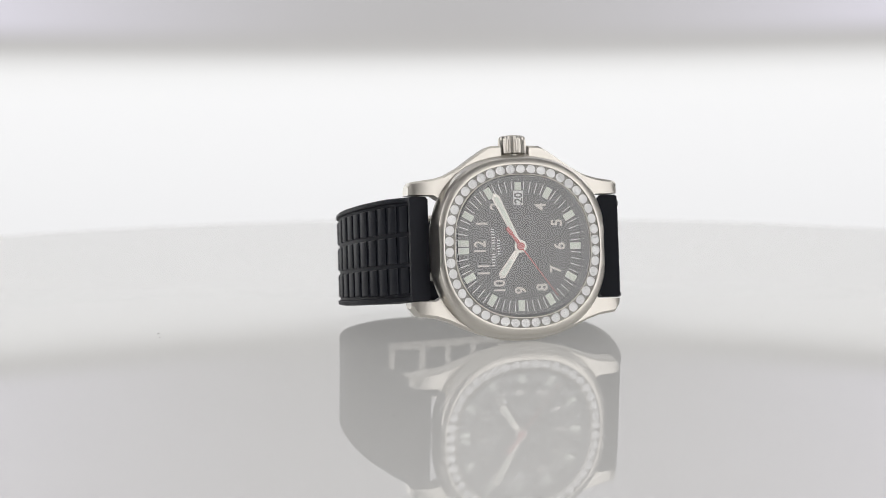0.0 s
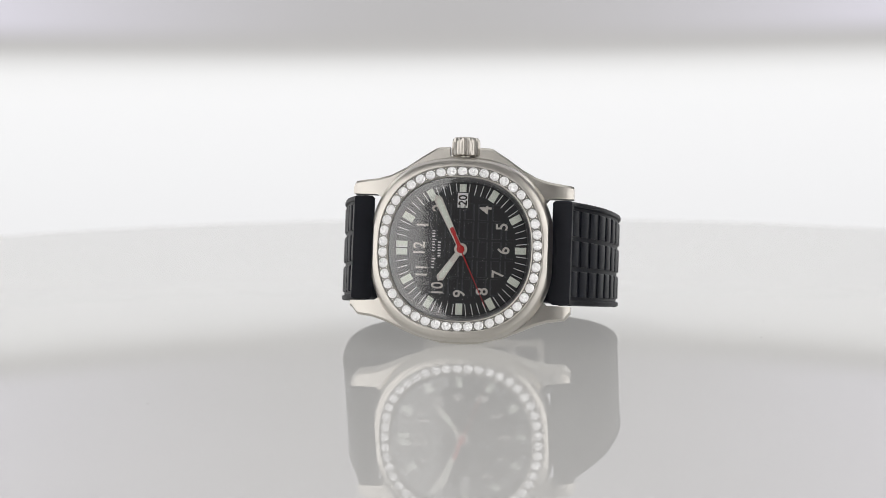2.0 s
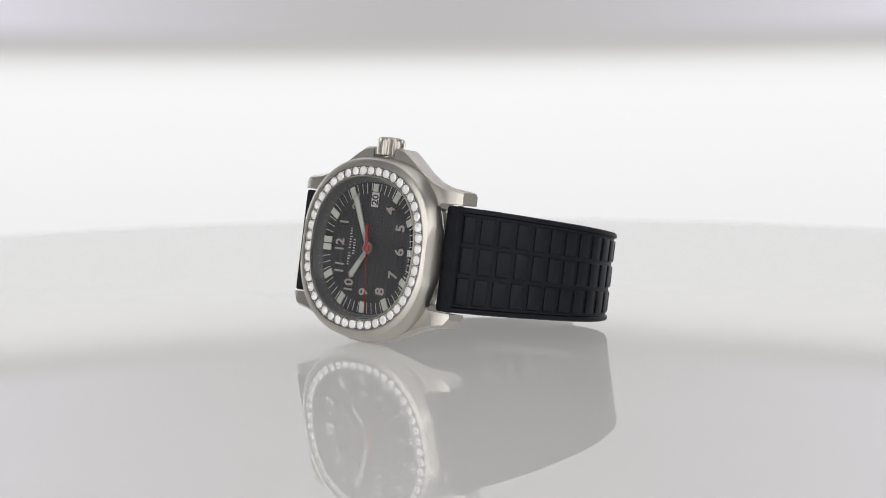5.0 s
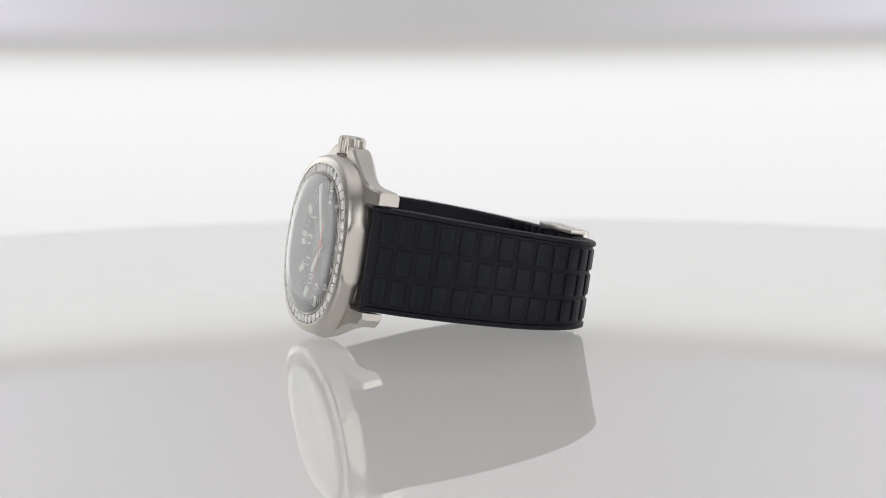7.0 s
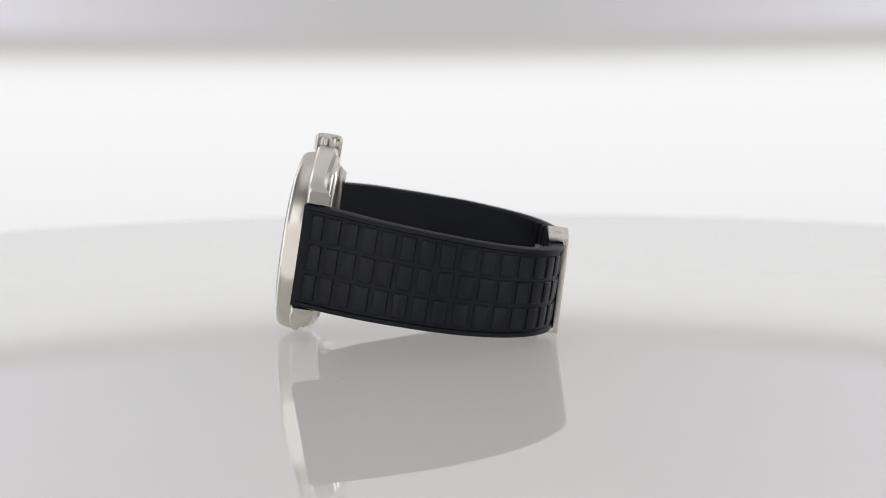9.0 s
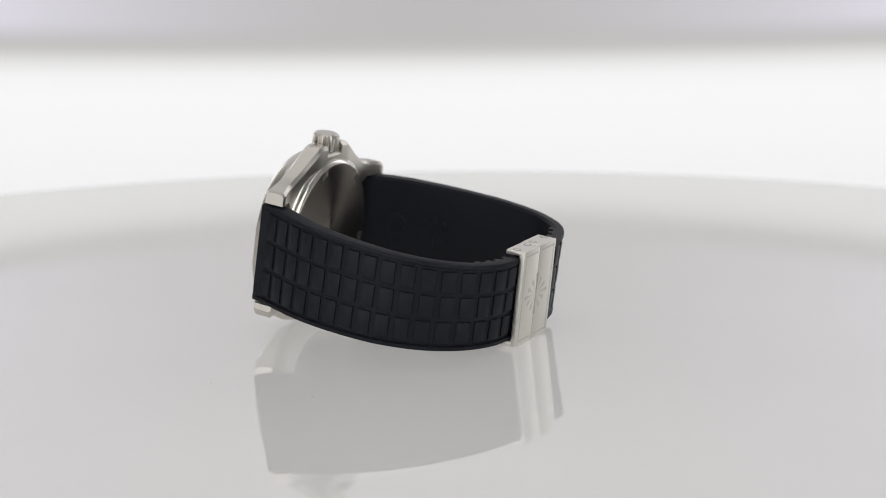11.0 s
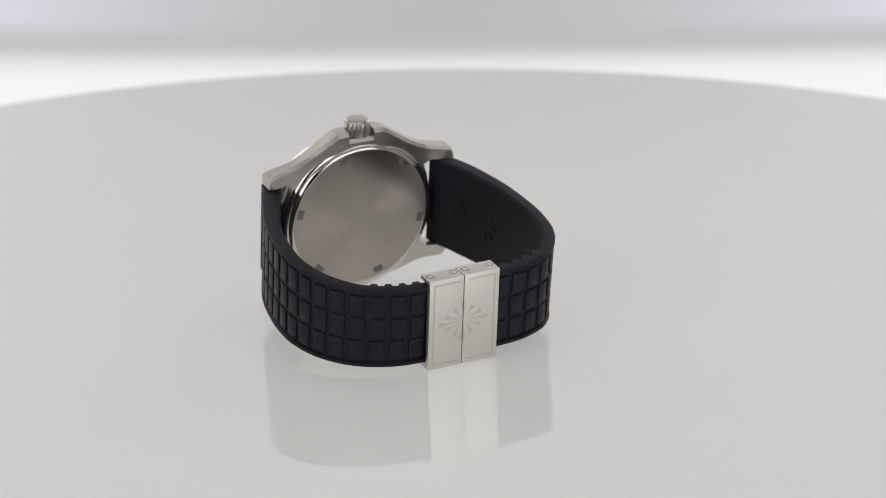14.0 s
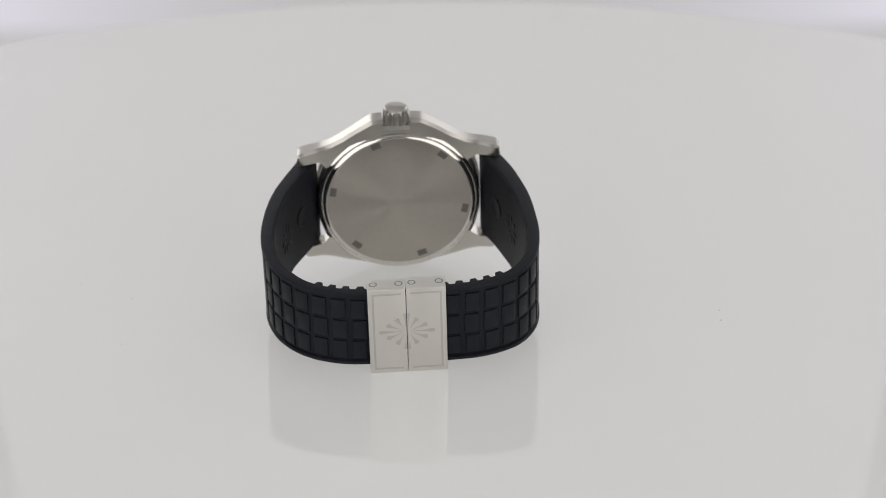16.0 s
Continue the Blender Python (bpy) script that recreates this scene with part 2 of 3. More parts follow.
def build_studio():
    bm = bmesh.new()
    panel(bm, 1.1, -70, 250, -0.13, 1.15, 0.02, 48)
    tagged(part("wall_tent", bm, TENT), "white fabric wall of the light tent", "wall", kind="structure")
    bm = bmesh.new()
    panel(bm, 1.1, -110, -70, 0.5, 1.15, 0.02, 10)
    tagged(part("wall_tent_front", bm, TENT), "white fabric wall over the black curtain", "wall", kind="structure")
    bm = bmesh.new()
    panel(bm, 1.1, -110, -70, -0.13, 0.5, 0.02, 10)
    tagged(part("wall_front", bm, FELT), "black felt curtain behind the camera", "wall", kind="structure")
    bm = bmesh.new()
    box(bm, (-1.15, -1.15, 1.15), (1.15, 1.15, 1.17))
    tagged(part("ceiling", bm, TENT), "white fabric roof of the light tent", "ceiling", kind="structure")
    bm = bmesh.new()
    box(bm, (-1.15, -1.15, -0.15), (1.15, 1.15, -0.13))
    tagged(part("floor", bm, TENT), "white tent floor under the turntable", "floor", kind="structure")
    top = tagged(new("ceiling_softbox"), "large square softbox hanging under the tent roof", "softbox")
    bm = bmesh.new()
    box(bm, (-0.45, -0.30, 0.97), (0.45, 0.62, 0.985), 0.004)
    part("diffuser", bm, TOPGLOW, top, "white glowing cloth")
    bm = bmesh.new()
    box(bm, (-0.47, -0.32, 0.987), (0.47, 0.64, 1.148), 0.01)
    part("housing", bm, CASING, top, "dark grey housing")
    for a0, a1 in ((-75.2, -22), (-158, -104.4)):
        soft = tagged(new("softbox"), "upright curved front softbox on the tent floor", "softbox", "front softboxes")
        bm = bmesh.new()
        panel(bm, 0.74, a0, a1, -0.05, 0.62, 0.012)
        part("diffuser", bm, FRONTGLOW, soft, "white glowing cloth")
        bm = bmesh.new()
        panel(bm, 0.755, a0 - 1, a1 + 1, -0.13, 0.64, 0.06)
        part("housing", bm, CASING, soft, "dark grey housing")
    for a0, a1 in ((25, 68), (112, 155)):
        strip = tagged(new("strip_light"), "upright strip softbox beside the backdrop", "softbox", "rear strip lights")
        bm = bmesh.new()
        panel(bm, 0.74, a0, a1, -0.05, 0.62, 0.012)
        part("diffuser", bm, REARGLOW, strip, "white glowing cloth")
        bm = bmesh.new()
        panel(bm, 0.755, a0 - 1, a1 + 1, -0.13, 0.64, 0.06)
        part("housing", bm, CASING, strip, "dark grey housing")


def build_backdrop():
    bm = bmesh.new()
    rows = []
    for i in range(25):
        x = -0.168 + 0.336 * i / 24
        y = 0.31 - 1.8 * x * x
        rows.append([(x, y, -0.05), (x, y + 0.004, -0.05), (x, y + 0.004, 0.46), (x, y, 0.46)])
    loft(bm, rows)
    ob = part("backdrop", bm, GLOWSHEET)
    return tagged(ob, "glowing white backdrop sheet, its fold shade and soft grey upper part painted in", "backdrop", kind="structure")


# ---- the wristwatch: x towards six o'clock, z towards the crown, y from the dial to the back ----
def lerp_table(x, table):
    for (a, va), (b, vb) in zip(table, table[1:]):
        if x <= b:
            k = (x - a) / (b - a)
            return va + (vb - va) * k
    return table[-1][1]


def lug_bar(bm, top, low, front, back, sign, side):
    """A bar from the middle of the case's flank to a lug's tip, whose section follows tables over |x|."""
    xs = [21.9, 21.4, 20.8, 20.2, 19, 17.8, 17, 16, 14.5, 13, 11.5, 10, 8.5, 7.2, 6.4, 5.7, 5, 4.2, 3.5, 2.96, 2.88, 2, 0.8]
    rows = []
    for x in [side * (x if side < 0 or x < 14 else x * 0.98) for x in xs + [0]]:
        a = abs(x)
        t, l, f, b = (lerp_table(a, q) for q in (top, low, front, back))
        c, c2 = 0.45, lerp_table(a, ((0, 0.5), (15, 0.5), (19, 0.4), (22, 0.4)))
        rows.append([(x, f + c, sign * t), (x, f, sign * (t - c)), (x, f, sign * l), (x, b, sign * l), (x, b, sign * (t - 1.5 * c2)), (x, b - 1.3 * c2, sign * t)])
    loft(bm, rows)


def build_case(watch):
    bm = bmesh.new()
    loft(bm, [cushion(r, n, y) for r, n, y in ((17.2, 2.4, 0.86), (17.6, 2.4, 1.1), (17.6, 2.4, 3.4), (17.2, 2.3, 4.1), (16.9, 2.1, 4.45), (16.2, 2.0, 4.5))])
    case = mm_part("case", bm, STEEL, watch, "satin-brushed steel watch case")
    front = ((0, 0.95), (14, 0.95), (18, 1.15), (20.6, 1.6), (21.9, 2.1))
    back = ((0, 5.1), (6, 5.15), (9, 4.85), (12, 4.55), (15, 4.5), (17, 4.75), (18.5, 5.2), (20, 5.75), (21, 6.0), (21.9, 5.9))
    low_back = ((0, 2.5), (8, 2.8), (12, 3.8), (15, 4.4)) + back[5:]
    for side in (-1, 1):
        bm = bmesh.new()
        lug_bar(bm, ((0, 18.4), (2.88, 18.4), (2.96, 20.1), (5.0, 20.0), (5.7, 19.75), (8.5, 18.0), (11.5, 15.9), (14.5, 14.3), (17, 13.6), (19, 13.35), (20.8, 13.1), (21.4, 13.0), (21.9, 12.2)),
                ((0, 8), (15.8, 9), (16.2, 10.4), (21.6, 10.5)), front, back, 1, side)
        mm_part("lug", bm, STEEL, case, "satin steel lug with a crown guard", 28)
        bm = bmesh.new()
        lug_bar(bm, ((0, 18.5), (3.5, 18.35), (8.5, 17.1), (12.1, 15.6), (14.5, 14.5), (17, 13.7), (20.4, 13.2), (21.6, 11.6)),
                ((0, 8), (15.8, 9), (16.2, 10.4), (21.6, 10.5)), front, low_back, -1, side)
        mm_part("lug", bm, STEEL, case, "satin steel lug", 28)
    for sx in (-1, 1):  # spring bars between the lugs
        bm = bmesh.new()
        m = Matrix.Translation((sx * 19.6, 3.6, 0))
        bmesh.ops.create_cone(bm, cap_ends=True, segments=16, radius1=0.55, radius2=0.55, depth=20.6, matrix=m)
        mm_part("spring_bar", bm, RECESS, case)
    # back: stepped polished ring, sunray lid, notches
    bm = bmesh.new()
    loft(bm, [cushion(r, 2, y, 96) for r, y in ((17.5, 4.3), (17.42, 4.62), (17.3, 4.78), (16.82, 5.12), (16.72, 5.14), (16.7, 5.05), (16.62, 5.05), (16.6, 5.3), (16.5, 5.45), (15.95, 5.86), (15.8, 5.9), (15.6, 5.9))])
    ring = mm_part("case_back", bm, POLISH, watch, "round polished steel case back")
    bm = bmesh.new()
    loft(bm, [cushion(r, 2, y, 96, 0, 0.3) for r, y in ((15.75, 5.3), (15.75, 5.88), (15.65, 5.97), (7, 6.0), (0.05, 6.01))])
    lid = mm_part("lid", bm, SUNRAY, ring, "sunray-brushed steel lid", 20)
    # notches are thin plates on the lid, the shade of a recess in their colour
    for a in (71.5, 11.5, -48.5, -108.5, -168.5, 131.5):
        bm = bmesh.new()
        m = Matrix.Translation((0, 0, 0.6)) @ pose(0, 0, 0, 0, -a) @ Matrix.Translation((14.5, 0, 0))
        box(bm, (-0.7, 5.92, -1.05), (0.7, 6.03, 1.05), 0.03, m)
        mm_part("notch", bm, RECESS, lid, "opening notch as a dark plate, its recess shade painted in")
    # crown: fluted barrel with a domed end, on a short stem
    bm = bmesh.new()
    rows, count = [], 72
    for r, z, flute in ((1.6, 17.0, 0), (1.6, 18.35, 0), (2.3, 18.4, 0.0), (2.66, 18.6, 0.5), (2.78, 18.9, 1), (2.78, 20.9, 1), (2.7, 21.5, 0.7), (2.52, 21.85, 0),
                        (2.25, 22.05, 0), (1.2, 22.2, 0), (0.1, 22.25, 0)):
        row = []
        for i in range(count):
            k = r - flute * (0.34 if i % 4 in (0, 1) else 0.0)
            a = 2 * math.pi * i / count
            row.append((k * math.cos(a), 2.65 + k * math.sin(a), z))
        rows.append(row)
    loft(bm, rows)
    mm_part("crown", bm, STEEL, watch, "fluted steel winding crown", 25)


def build_bezel(watch):
    bm = bmesh.new()
    prof = ((13.95, 2.3, 0.2), (13.95, 2.3, -2.35), (14.0, 2.3, -2.55), (14.14, 2.3, -2.58), (14.2, 2.3, -2.24), (16.02, 2.3, -1.96), (16.06, 2.3, -2.26),
            (16.2, 2.32, -2.28), (16.35, 2.32, -2.26), (17.2, 2.34, -1.98), (17.32, 2.34, -1.9), (17.6, 2.35, -1.5), (17.72, 2.36, -1.2), (17.98, 2.38, -0.1), (18.08, 2.38, 0.6), (18.08, 2.38, 1.45), (17.95, 2.38, 1.8),
            (17.4, 2.38, 1.9), (14.4, 2.35, 1.9))
    loft(bm, [cushion(r, n, y, 192) for r, n, y in prof], loop=True)
    for v in bm.verts:  # flats towards the strap
        limit = 17.75 - 0.2 * max(1.6 - v.co.y, 0)
        v.co.x = max(min(v.co.x, limit), -limit)
    bezel = mm_part("bezel", bm, STEEL, watch, "cushion-shaped steel bezel set with diamonds", 17)
    bm = bmesh.new()
    loft(bm, [cushion(r, n, y, 192) for r, n, y in ((14.22, 2.3, -2.3), (14.24, 2.3, -2.27), (15.98, 2.3, -2.03), (16.0, 2.3, -1.98), (14.3, 2.3, -2.1))], loop=True)
    mm_part("gem_channel", bm, CHANNEL, bezel, "dark channel round the stones", 20)
    for sx in (-1, 1):  # mirror-polished flat cut into either side
        bm = bmesh.new()
        rows = []
        for z, w in ((-4.9, 0.25), (-4.0, 0.6), (-2.5, 0.95), (0, 1.1), (2.5, 0.95), (4.0, 0.6), (4.9, 0.25)):
            rows.append([(sx * x, y, z) for x, y in ((17.3 + 0.2 * (-1.25 - w), 0.35 - w), (17.46 + 0.2 * (-w), 0.35 - w), (17.46 + 0.2 * w, 0.35 + w), (17.3, 0.35 + w))])
        loft(bm, rows)
        mm_part("polished_facet", bm, POLISH, bezel, "mirror-polished flat on the bezel's side", 20)
    # one brilliant: girdle, eight-sided crown and table
    bm = bmesh.new()
    seg = 8
    girdle = [(0.93 * math.cos(2 * math.pi * i / 16), 0.0, 0.93 * math.sin(2 * math.pi * i / 16)) for i in range(16)]
    star = [(0.6 * math.cos(2 * math.pi * (i + 0.5) / 16), -0.2 if i % 2 else -0.13, 0.6 * math.sin(2 * math.pi * (i + 0.5) / 16)) for i in range(16)]
    core = [(0.27 * math.cos(2 * math.pi * i / seg), -0.15 if i % 2 else -0.22, 0.27 * math.sin(2 * math.pi * i / seg)) for i in range(seg)]
    gv, sv, kv = ([bm.verts.new(p) for p in q] for q in (girdle, star, core))
    cv = bm.verts.new((0, -0.17, 0))
    for i in range(16):
        j = (i + 1) % 16
        bm.faces.new((gv[i], gv[j], sv[i]))
        bm.faces.new((sv[i], gv[j], sv[j]))
    for i in range(seg):
        j = (i + 1) % seg
        p, q, r = sv[(2 * i - 1) % 16], sv[2 * i], sv[2 * i + 1]
        bm.faces.new((p, q, kv[i]))
        bm.faces.new((q, r, kv[i]))
        bm.faces.new((kv[i], r, kv[j]))
        bm.faces.new((kv[i], kv[j], cv))
    lower = [bm.verts.new((0.9 * v.co.x, 0.35, 0.9 * v.co.z)) for v in gv]
    for i in range(16):
        bm.faces.new((gv[i], gv[(i + 1) % 16], lower[(i + 1) % 16], lower[i]))
    first = mm_part("diamond", bm, GEM, bezel, "", 0)
    fine = cushion(15.08, 2.3, -2.22, 4000)
    dist = [0.0]
    for p, q in zip(fine, fine[1:] + fine[:1]):
        dist.append(dist[-1] + math.dist(p, q))
    rng = random.Random(5)
    for k in range(46):
        want = dist[-1] * (k + 0.5) / 46
        i = min(range(len(fine)), key=lambda q: abs(dist[q] - want))
        ob = first if k == 0 else new("diamond", first.data)
        ob.parent = bezel
        ob.matrix_basis = Matrix.Translation(Vector(fine[i]) * MM) @ pose(0, 0, 0, rng.uniform(-4, 4), rng.uniform(0, 45), rng.uniform(-4, 4))
        bm2 = bmesh.new()  # prong bead between two stones
        want = dist[-1] * (k + 1.0) / 46
        i = min(range(len(fine)), key=lambda q: abs(dist[q] - want))
        for r in (14.5, 15.68):
            s = r / 15.08
            bmesh.ops.create_icosphere(bm2, subdivisions=1, radius=0.17, matrix=Matrix.Translation((fine[i][0] * s, -2.24, fine[i][2] * s)))
        mm_part("prong", bm2, POLISH, bezel)
    bm = bmesh.new()
    loft(bm, [cushion(r, 2.3, y) for r, y in ((13.9, -2.2), (13.9, -2.6), (13.75, -2.78), (13.4, -2.85), (11.0, -2.862), (6.0, -2.872), (2.0, -2.876))], cap=False)
    bm.faces.new([v for v in bm.verts][-144:])
    crystal = mm_part("crystal", bm, GLASS, watch, "clear sapphire crystal", 20)
    crystal.visible_shadow = False


def words(text, size, material, parent, name, cx, cz, y, wide=1.0, lift=0.12, bold=0.02, label=""):
    """Raised lettering whose reading direction runs towards the crown."""
    cu = bpy.data.curves.new(name, "FONT")
    cu.body, cu.size, cu.align_x, cu.align_y, cu.extrude, cu.offset = text, size, "CENTER", "CENTER", lift / 2, bold
    cu.resolution_u = 4
    tmp = bpy.data.objects.new(name, cu)
    scene.collection.objects.link(tmp)
    me = bpy.data.meshes.new_from_object(tmp.evaluated_get(bpy.context.evaluated_depsgraph_get()))
    bpy.data.objects.remove(tmp)
    xs = [v.co.x for v in me.vertices]
    ys = [v.co.y for v in me.vertices]
    mx, my = (min(xs) + max(xs)) / 2, (min(ys) + max(ys)) / 2
    for v in me.vertices:
        r, u, d = (v.co.x - mx) * wide, v.co.y - my, v.co.z
        v.co = Vector((cx - u, y - d, cz + r)) * MM
    me.materials.clear()
    me.materials.append(material)
    ob = new(name, me)
    ob.parent = parent
    return tagged(ob, label)


def build_dial(watch):
    bm = bmesh.new()
    loft(bm, [cushion(r, 2.3, y) for r, y in ((13.9, 0.5), (13.9, 0.02), (13.0, 0.0), (0.1, 0.0))])
    dial = mm_part("dial", bm, DIAL, watch, "black embossed dial with luminous markers", 20)
    bm = bmesh.new()
    loft(bm, [cushion(r, 2.3, y) for r, y in ((13.88, 0.0), (13.88, -2.1), (13.72, -2.1), (13.1, -0.2), (13.0, 0.0))], loop=True)
    mm_part("flange", bm, REHAUT, dial, "grey sloping flange with minute dots")
    # embossed grid of the middle: raised pillow bars
    bm = bmesh.new()
    for row in range(-2, 3):
        for col in range(-3, 4):
            x, z = col * 2.75, row * (3.95 - 0.12 * abs(row)) * (1 - 0.012 * abs(col))
            if (abs(x) ** 2.6 + abs(z) ** 2.6) ** (1 / 2.6) > 9.6:
                continue
            for s in (-0.48, 0.48):
                box(bm, (x + s - 0.15, -0.06, z - 1.6), (x + s + 0.15, 0.01, z + 1.6))
            box(bm, (x + 0.75, -0.04, z - 1.62), (x + 2.0, 0.01, z - 1.5))
            box(bm, (x + 0.75, -0.04, z + 1.5), (x + 2.0, 0.01, z + 1.62))
    tagged(mm_part("relief", bm, RELIEF, dial, "embossed grid lines", 0), kind="stuff")

    def ray(a, r, n=2.33):
        c, s = math.cos(a), math.sin(a)
        k = r / (abs(c) ** n + abs(s) ** n) ** (1 / n)
        return k * c, k * s, k

    for minute in range(60):
        a = math.pi - 2 * math.pi * minute / 60  # 12 lies at -x, 3 at +z
        m = pose(0, 0, 0, 0, -math.degrees(a))
        if minute % 5:
            _, _, ro = ray(a, 12.85)
            _, _, ri = ray(a, 10.75)
            bm = bmesh.new()
            box(bm, (ri, -0.035, -0.07), (ro, 0.0, 0.07), 0, m)
            mm_part("minute_tick", bm, PRINT, dial, "", 0)
        else:
            _, _, ro = ray(a, 12.75)
            _, _, ri = ray(a, 10.55)
            if minute == 15:
                ri = ro - 1.55
            offs, half = ((-0.74, 0.74), 0.62) if minute == 0 else ((0.0,), 0.66)
            for o in offs:
                bm = bmesh.new()
                box(bm, (ri, -0.28, o - half), (ro, 0.0, o + half), 0.07, m)
                mm_part("hour_marker", bm, LUME, dial, "pale luminous block", 0)
        _, _, rf = ray(a, 13.32)
        bm = bmesh.new()
        box(bm, (rf - 0.22, -0.78, -0.07), (rf + 0.16, -0.70, 0.07), 0, m @ Matrix.Translation((0, 0.05, 0)))
        mm_part("minute_dot", bm, PRINT, dial, "", 0)
    spots = (("12", -8.25, 0.15), ("1", -7.7, 4.6), ("2", -4.75, 8.0), ("4", 4.55, 7.8), ("5", 7.85, 4.6), ("6", 8.3, 0.0), ("7", 7.35, -4.55),
             ("8", 4.35, -8.1), ("9", -0.1, -8.65), ("10", -4.45, -7.6), ("11", -7.6, -4.45))
    for text, x, z in spots:
        words(text, 3.25, GOLD, dial, "numeral", x, z, -0.14, 0.86 if len(text) > 1 else 0.95, 0.2, 0.045, "raised white-gold numeral " + text)
    # maker's lines: plain bars of their size
    for x, thick, pitch, groups in ((-5.35, 0.8, 0.55, (5, 8)), (-4.3, 0.6, 0.53, (6,))):
        z = -pitch * (sum(groups) + len(groups) - 1) / 2
        for count in groups:
            for k in range(count):
                bm = bmesh.new()
                box(bm, (x - thick / 2, -0.03, z + 0.1), (x + thick / 2, 0.0, z + 0.1 + (0.22, 0.17, 0.25)[k % 3]))
                mm_part("print_bar", bm, PRINT, dial, "", 0)
                z += pitch
            z += pitch
    # date
    bm = bmesh.new()
    box(bm, (-1.0, -0.06, 8.15), (1.05, 0.0, 11.05), 0.02)
    window = mm_part("date_window", bm, PRINT, dial, "white date disc reading 20", 0)
    words("20", 2.35, INK, window, "date_numeral", 0.03, 9.6, -0.08, 0.9, 0.03, 0.05, "black date numeral 20")
    for lo, hi in (((-1.2, 7.95), (1.25, 8.15)), ((-1.2, 11.05), (1.25, 11.25)), ((-1.2, 8.15), (-1.0, 11.05)), ((1.05, 8.15), (1.25, 11.05))):
        bm = bmesh.new()
        box(bm, (lo[0], -0.1, lo[1]), (hi[0], 0.0, hi[1]))
        mm_part("date_frame", bm, DIAL, window, "", 0)


def hand_outline(length, back, w0, w1, tip):
    return [(-back, -w0), (0, -w0), (length - tip, -w1), (length, 0), (length - tip, w1), (0, w0), (-back, w0)]


def build_pointers(watch):
    """Each pointer lies along +x of their own space, which turns about the dial's middle."""
    made = []
    for name, length, w0, w1, tip, y, lume in (("hour_hand", 7.6, 0.55, 0.78, 0.7, -0.42, (3.1, 7.0)), ("minute_hand", 11.75, 0.52, 0.82, 0.9, -0.68, (3.4, 11.0))):
        bm = bmesh.new()
        slab(bm, hand_outline(length, 0.9, w0 * 0.8, w1, tip), y, y + 0.16)
        hand = mm_part(name, bm, STEEL, watch, "white-gold baton hand with luminous fill", 0)
        bm = bmesh.new()
        k = 0.62
        slab(bm, [(lume[0], -w1 * k * 0.85), (lume[1] - 0.5, -w1 * k), (lume[1], 0), (lume[1] - 0.5, w1 * k), (lume[0], w1 * k * 0.85)], y - 0.05, y + 0.02)
        mm_part("lume_fill", bm, LUME, hand, "pale luminous fill", 0)
        bm = bmesh.new()
        loft(bm, [cushion(1.25, 2, y - 0.02, 32), cushion(1.25, 2, y + 0.14, 32)])
        mm_part("hub", bm, STEEL, hand)
        made.append(hand)
    bm = bmesh.new()
    slab(bm, [(-0.2, -0.13), (12.4, -0.04), (12.4, 0.04), (-0.2, 0.13)], -0.92, -0.84)
    second = mm_part("second_hand", bm, RED, watch, "red sweep second hand", 0)
    bm = bmesh.new()
    slab(bm, [(-4.6, -0.38), (-3.2, -0.42), (-3.0, -0.28), (0.0, -0.42), (0.0, 0.42), (-3.0, 0.28), (-3.2, 0.42), (-4.6, 0.38)], -0.93, -0.83)
    mm_part("counterweight", bm, RED, second, "", 0)
    bm = bmesh.new()
    loft(bm, [cushion(0.78, 2, y, 32) for y in (-0.8, -0.98)] + [cushion(0.6, 2, -1.04, 32)])
    mm_part("hub", bm, RED, second)
    return made + [second]


# ---- strap: a band along a curve round the wrist's place ----
STRAP_PATH = {1: [(19.4, 1.75), (20.2, 4.4), (22.5, 9.0), (25.2, 15.0), (27.0, 21.5), (28.0, 28.5), (27.8, 35.3), (25.6, 42.1), (21.1, 47.7), (15.0, 50.8), (8.6, 51.8), (0.4, 51.9)],
              -1: [(19.7, 2.5), (20.2, 4.8), (21.9, 9.0), (23.7, 15.0), (25.2, 21.5), (25.9, 28.5), (26.0, 35.5), (24.7, 42.4), (20.8, 48.0), (14.8, 50.9), (8.2, 51.8), (0.4, 51.9)]}


def smooth_path(pts, steps=10):
    out = []
    ext = [tuple(2 * a - b for a, b in zip(pts[0], pts[1]))] + list(pts) + [tuple(2 * a - b for a, b in zip(pts[-1], pts[-2]))]
    for p0, p1, p2, p3 in zip(ext, ext[1:], ext[2:], ext[3:]):
        for i in range(steps):
            t = i / steps
            out.append(tuple(0.5 * (2 * b + (c - a) * t + (2 * a - 5 * b + 4 * c - d) * t * t + (3 * b - a - 3 * c + d) * t ** 3) for a, b, c, d in zip(p0, p1, p2, p3)))
    out.append(pts[-1])
    return out


class Track:
    """Points, outward normals and lengths along one half of the strap."""

    def __init__(self, sign):
        p = [Vector((sign * x, y)) for x, y in smooth_path(STRAP_PATH[sign])]
        self.p, self.s = p, [0.0]
        for a, b in zip(p, p[1:]):
            self.s.append(self.s[-1] + (b - a).length)
        self.sign = sign

    def at(self, s):
        i = min(max(sum(1 for q in self.s if q <= s) - 1, 0), len(self.p) - 2)
        k = (s - self.s[i]) / (self.s[i + 1] - self.s[i])
        p = self.p[i].lerp(self.p[i + 1], k)
        a, b = self.p[max(i - 1, 0)], self.p[min(i + 2, len(self.p) - 1)]
        d = (b - a).normalized()
        n = Vector((d.y, -d.x)) * self.sign
        return p, n

    def place(self, s, out, z):
        p, n = self.at(s)
        q = p + n * out
        return (q.x, q.y, z)


